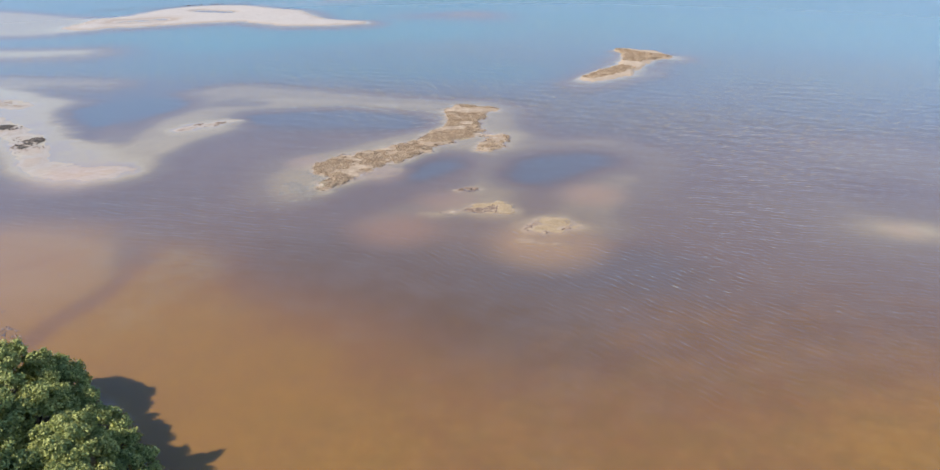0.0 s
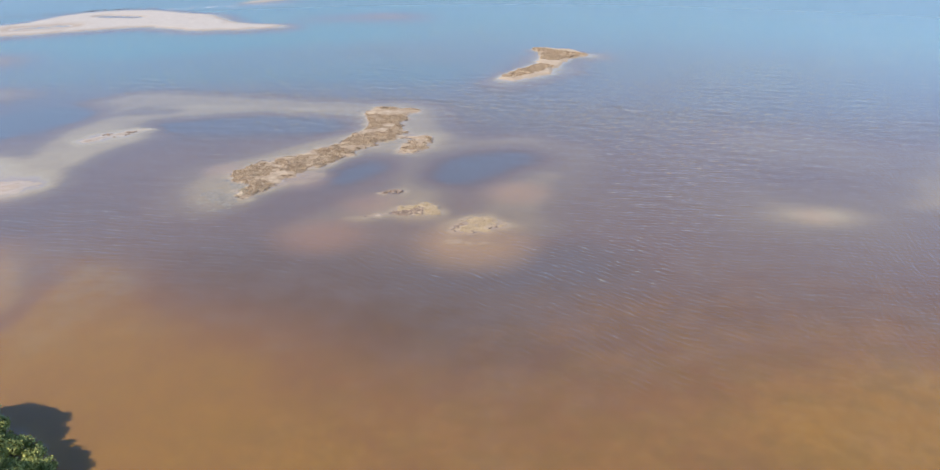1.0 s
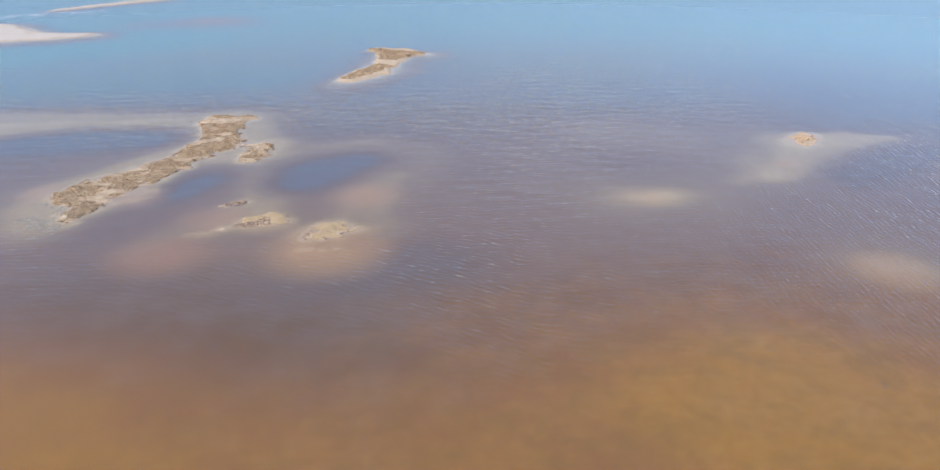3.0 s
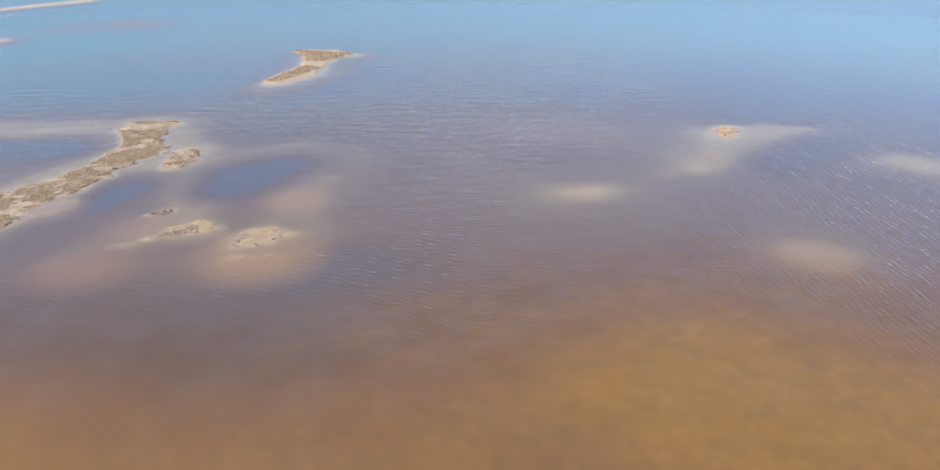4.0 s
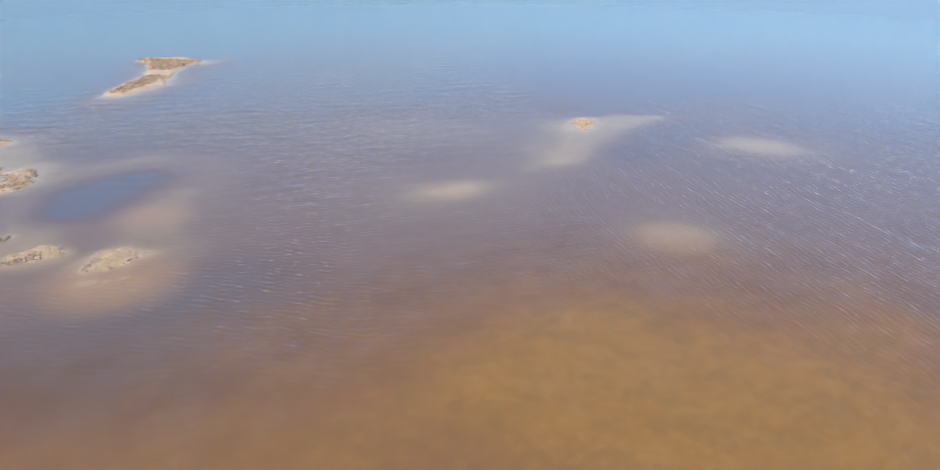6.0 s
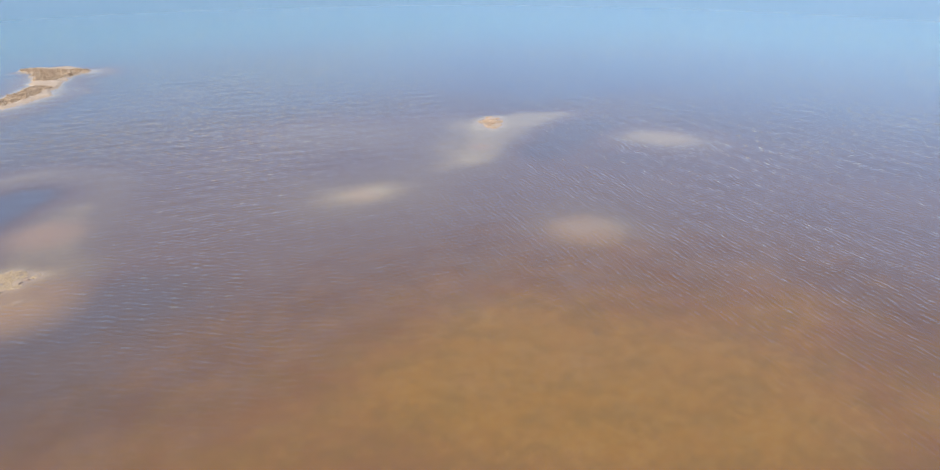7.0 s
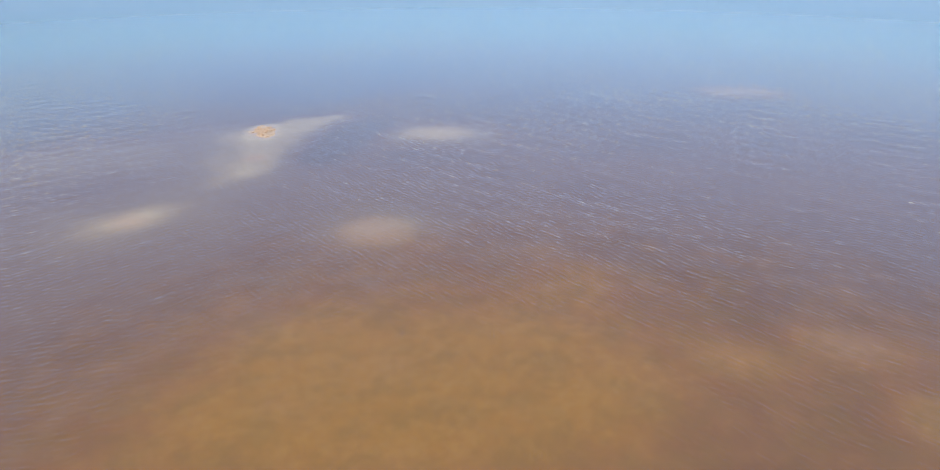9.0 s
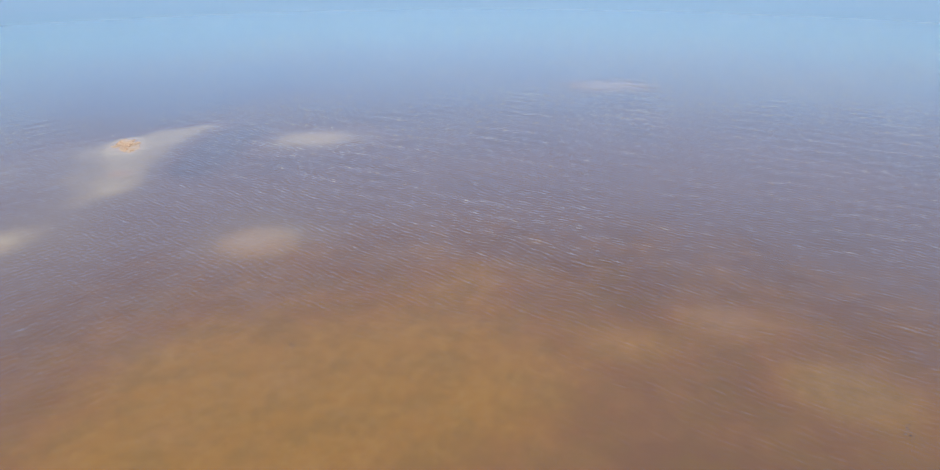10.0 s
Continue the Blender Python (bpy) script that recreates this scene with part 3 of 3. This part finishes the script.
pebbles("dark_pebbles", scatter(25, (-1.4, 1.0, 81.7, 83.1), 260, lambda x, y, z, f: np.hypot((x + 0.2) / 1.2, (y - 82.4) / 0.7) + 0.6 * f < 0.9), SHELLS,
        "small heap of reddish-brown pebbles just above water", "pebbles", 0.10)
pebbles("dark_pebbles", scatter(26, (-40, -33, 104, 113), 1500, lambda x, y, z, f: (z > -0.004) & (f > 0.0)), SHELLS,
        "scattered shells on the low sand tongue", "pebbles", 0.09)
tussocks("algae_mat", scatter(14, (-5, 12, 65, 84), 36000, lambda x, y, z, f: (z > -0.012) & (f < np.where(x < 5, 0.0, 0.2)) & (x > -1)), ALGAE,
         "yellowish dry algae on the sand bank", "algae", 0.12, 0.03, 4)
pebbles("dark_stones", scatter(15, (-38, -32.5, 50.2, 54.5), 420, lambda x, y, z, f: f > 0.05), SHELLS,
        "dark stones showing in the shallows beside the mangroves", "stones", 0.07)
for seed, (cx, cy), (rx, ry), label in [(5, (-59.4, 100.2), (1.7, 3.4), "dark heap of dried seaweed on the sand spit's inner bend"),
                                        (16, (-66.6, 108.2), (2.4, 1.3), "low dark strip of dried seaweed along the sand spit")]:
    tussocks("seaweed_wrack", scatter(seed, (cx - 4, cx + 4, cy - 5, cy + 5), 5200, lambda x, y, z, f: (z > -0.004) & (np.hypot((x - cx) / rx, (y - cy) / ry) + 0.6 * f < 0.85) & (fbm(x, y, 1.3, 3) > -0.02)),
             WRACK, label, "seaweed", 0.15, 0.11)
pebbles("shell_gravel", scatter(6, (-80, -34, 86, 130), 16000, lambda x, y, z, f: (z > 0.004) & (f > 0.10) & (y > 96)), SHELLS,
        "scattered brown-grey shells on the pale sand spit", "pebbles", 0.08)
tussocks("wrack_line", scatter(7, (-112, -70, 228, 258), 1800,
         lambda x, y, z, f: np.abs(y - (240 + (x + 105) * 0.42 + 2 * f)) < 0.8), WRACK,
         "dark line of driftwood and seaweed along the spit's outer edge", "seaweed", 0.7, 0.4)
pebbles("surf_foam", scatter(8, (-66, -30, 250, 266), 260, lambda x, y, z, f: (np.abs(y - 258 - 0.25 * (x + 48)) + 4 * f < 1.5) & (z < 0.1)), FOAM,
        "small white breakers behind the far spit", "foam", 0.45, 0.25)


for k, (x, y) in enumerate([(39.4, 33.9), (57.8, 11.3), (45.4, -5.4)]):
    pebbles("dark_stones", scatter(40 + k, (x - 0.7, x + 0.7, y - 0.4, y + 0.4), 15, lambda x, y, z, f: f > -0.5), STONE,
            "few small dark stones on the silty bed", "stones", 0.06)


# ---- mangroves ----
def tube(points, radii, sides=7):
    pts = [Vector(p) for p in points]
    verts, faces = [], []
    for i, (p, r) in enumerate(zip(pts, radii)):
        d = (pts[min(i + 1, len(pts) - 1)] - pts[max(i - 1, 0)]).normalized()
        u = d.orthogonal().normalized()
        v = d.cross(u)
        for k in range(sides):
            a = 2 * math.pi * k / sides
            verts.append(p + r * (math.cos(a) * u + math.sin(a) * v))
    for i in range(len(pts) - 1):
        for k in range(sides):
            b = (k + 1) % sides
            faces.append((i * sides + k, i * sides + b, (i + 1) * sides + b, (i + 1) * sides + k))
    return np.array([tuple(v) for v in verts]), np.array(faces)


def mangrove(seed, x, y, tall, wide, leaves, label="bushy green mangrove with a dense rounded crown at the water"):
    """A mangrove: forked trunk with limbs, and a crown of many small leaves gathered in clumps."""
    rs = np.random.RandomState(seed)
    z0 = float(height(np.array([x]), np.array([y]))[0])
    tree = tagged(new("mangrove_tree"), label, "tree", "mangroves on the bank")
    tree.location = (x, y, z0)
    clumps = []
    boughs = 22 if wide > 1.6 else 11
    for k in range(boughs):
        u = 1 - 1.45 * (k + rs.uniform(0.1, 0.9)) / boughs
        a = 2.4 * k + rs.uniform(-0.5, 0.5)
        rr, grow = math.sqrt(max(0.0, 1 - max(u, 0) ** 2)), rs.uniform(0.66, 0.98)
        bx, by, bz = wide * rr * grow * math.cos(a), wide * rr * grow * math.sin(a), tall * (0.48 + 0.42 * u * grow)
        size = wide * rs.uniform(0.22, 0.36)
        for _ in range(24):
            d = Vector((rs.normal(), rs.normal(), rs.normal() + 0.35)).normalized() * size * rs.uniform(0.45, 1.05)
            clumps.append((bx + d.x, by + d.y, bz + 0.8 * d.z, rs.uniform(0.11, 0.27)))
    clumps = np.array(clumps)
    fork = Vector((rs.uniform(-0.3, 0.3), rs.uniform(-0.3, 0.3), tall * 0.3))
    v, f = tube([(0, 0, -0.4), (0.05, 0, tall * 0.12), fork], [0.24, 0.17, 0.14])
    trunk = under(solid("trunk", v, f, BARK), tree)
    for c in clumps[::len(clumps) // 9][:9]:
        end = Vector(c[:3]) * 0.9
        midway = fork.lerp(end, 0.5) + Vector((0, 0, 0.25))
        v, f = tube([fork, midway, end], [0.09, 0.06, 0.02], 5)
        under(solid("limb", v, f, BARK), tree)
    leaves = int(leaves * 0.7)
    which = rs.choice(len(clumps), leaves, p=clumps[:, 3] ** 2 / (clumps[:, 3] ** 2).sum())
    d = rs.normal(size=(leaves, 3))
    d /= np.linalg.norm(d, axis=1)[:, None]
    r = clumps[which, 3] * (1 - 0.35 * rs.rand(leaves) ** 2) * (1 + 0.30 * rs.normal(size=leaves))
    p = clumps[which, :3] + d * r[:, None] * np.array([1, 1, 0.85])
    normal = d + 0.3 * rs.normal(size=(leaves, 3)) + np.array([0, 0, 0.15])
    normal /= np.linalg.norm(normal, axis=1)[:, None]
    side = np.cross(normal, rs.normal(size=(leaves, 3)))
    side /= np.linalg.norm(side, axis=1)[:, None]
    outward = np.cross(side, normal)
    long = rs.uniform(0.11, 0.23, leaves)[:, None]
    w = long * 0.32
    quad = np.stack([p, p + outward * long * 0.5 + side * w + normal * w * 0.3, p + outward * long, p + outward * long * 0.5 - side * w + normal * w * 0.3], 1)
    base = 4 * np.arange(leaves)
    under(solid("crown", quad.reshape(-1, 3), np.stack([base, base + 1, base + 2, base + 3], -1), LEAF, smooth=False), tree)
    return tree


for seed, x, y, tall, wide, leaves in [
        (11, -28.6, 39.8, 5.2, 2.8, 46000), (21, -27.3, 42.2, 3.5, 1.8, 26000), (12, -21.5, 33.5, 5.2, 2.3, 46000), (13, -27.2, 35.0, 5.0, 2.5, 46000), (18, -25.4, 37.4, 4.2, 2.0, 32000),
        (14, -32.0, 40.4, 5.0, 2.9, 32000), (15, -30.4, 35.2, 5.2, 2.8, 30000), (16, -25.4, 30.6, 5.4, 2.9, 30000), (17, -20.2, 30.0, 5.0, 2.3, 30000),
        (19, -29.2, 31.4, 5.0, 2.8, 16000), (20, -29.2, 36.8, 4.6, 2.6, 30000)]:
    mangrove(seed, x, y, tall, wide, leaves)
for seed, x, y, tall, wide in [(31, -25.7, 41.4, 2.4, 1.4), (32, -24.0, 39.7, 2.3, 1.3), (33, -22.2, 37.8, 2.5, 1.4), (34, -20.3, 36.0, 2.6, 1.4),
                               (35, -18.7, 34.1, 2.4, 1.4), (36, -17.3, 32.0, 2.4, 1.4)]:
    mangrove(seed, x, y, tall, wide, 11000, "low green mangrove bush in the shade of taller ones")
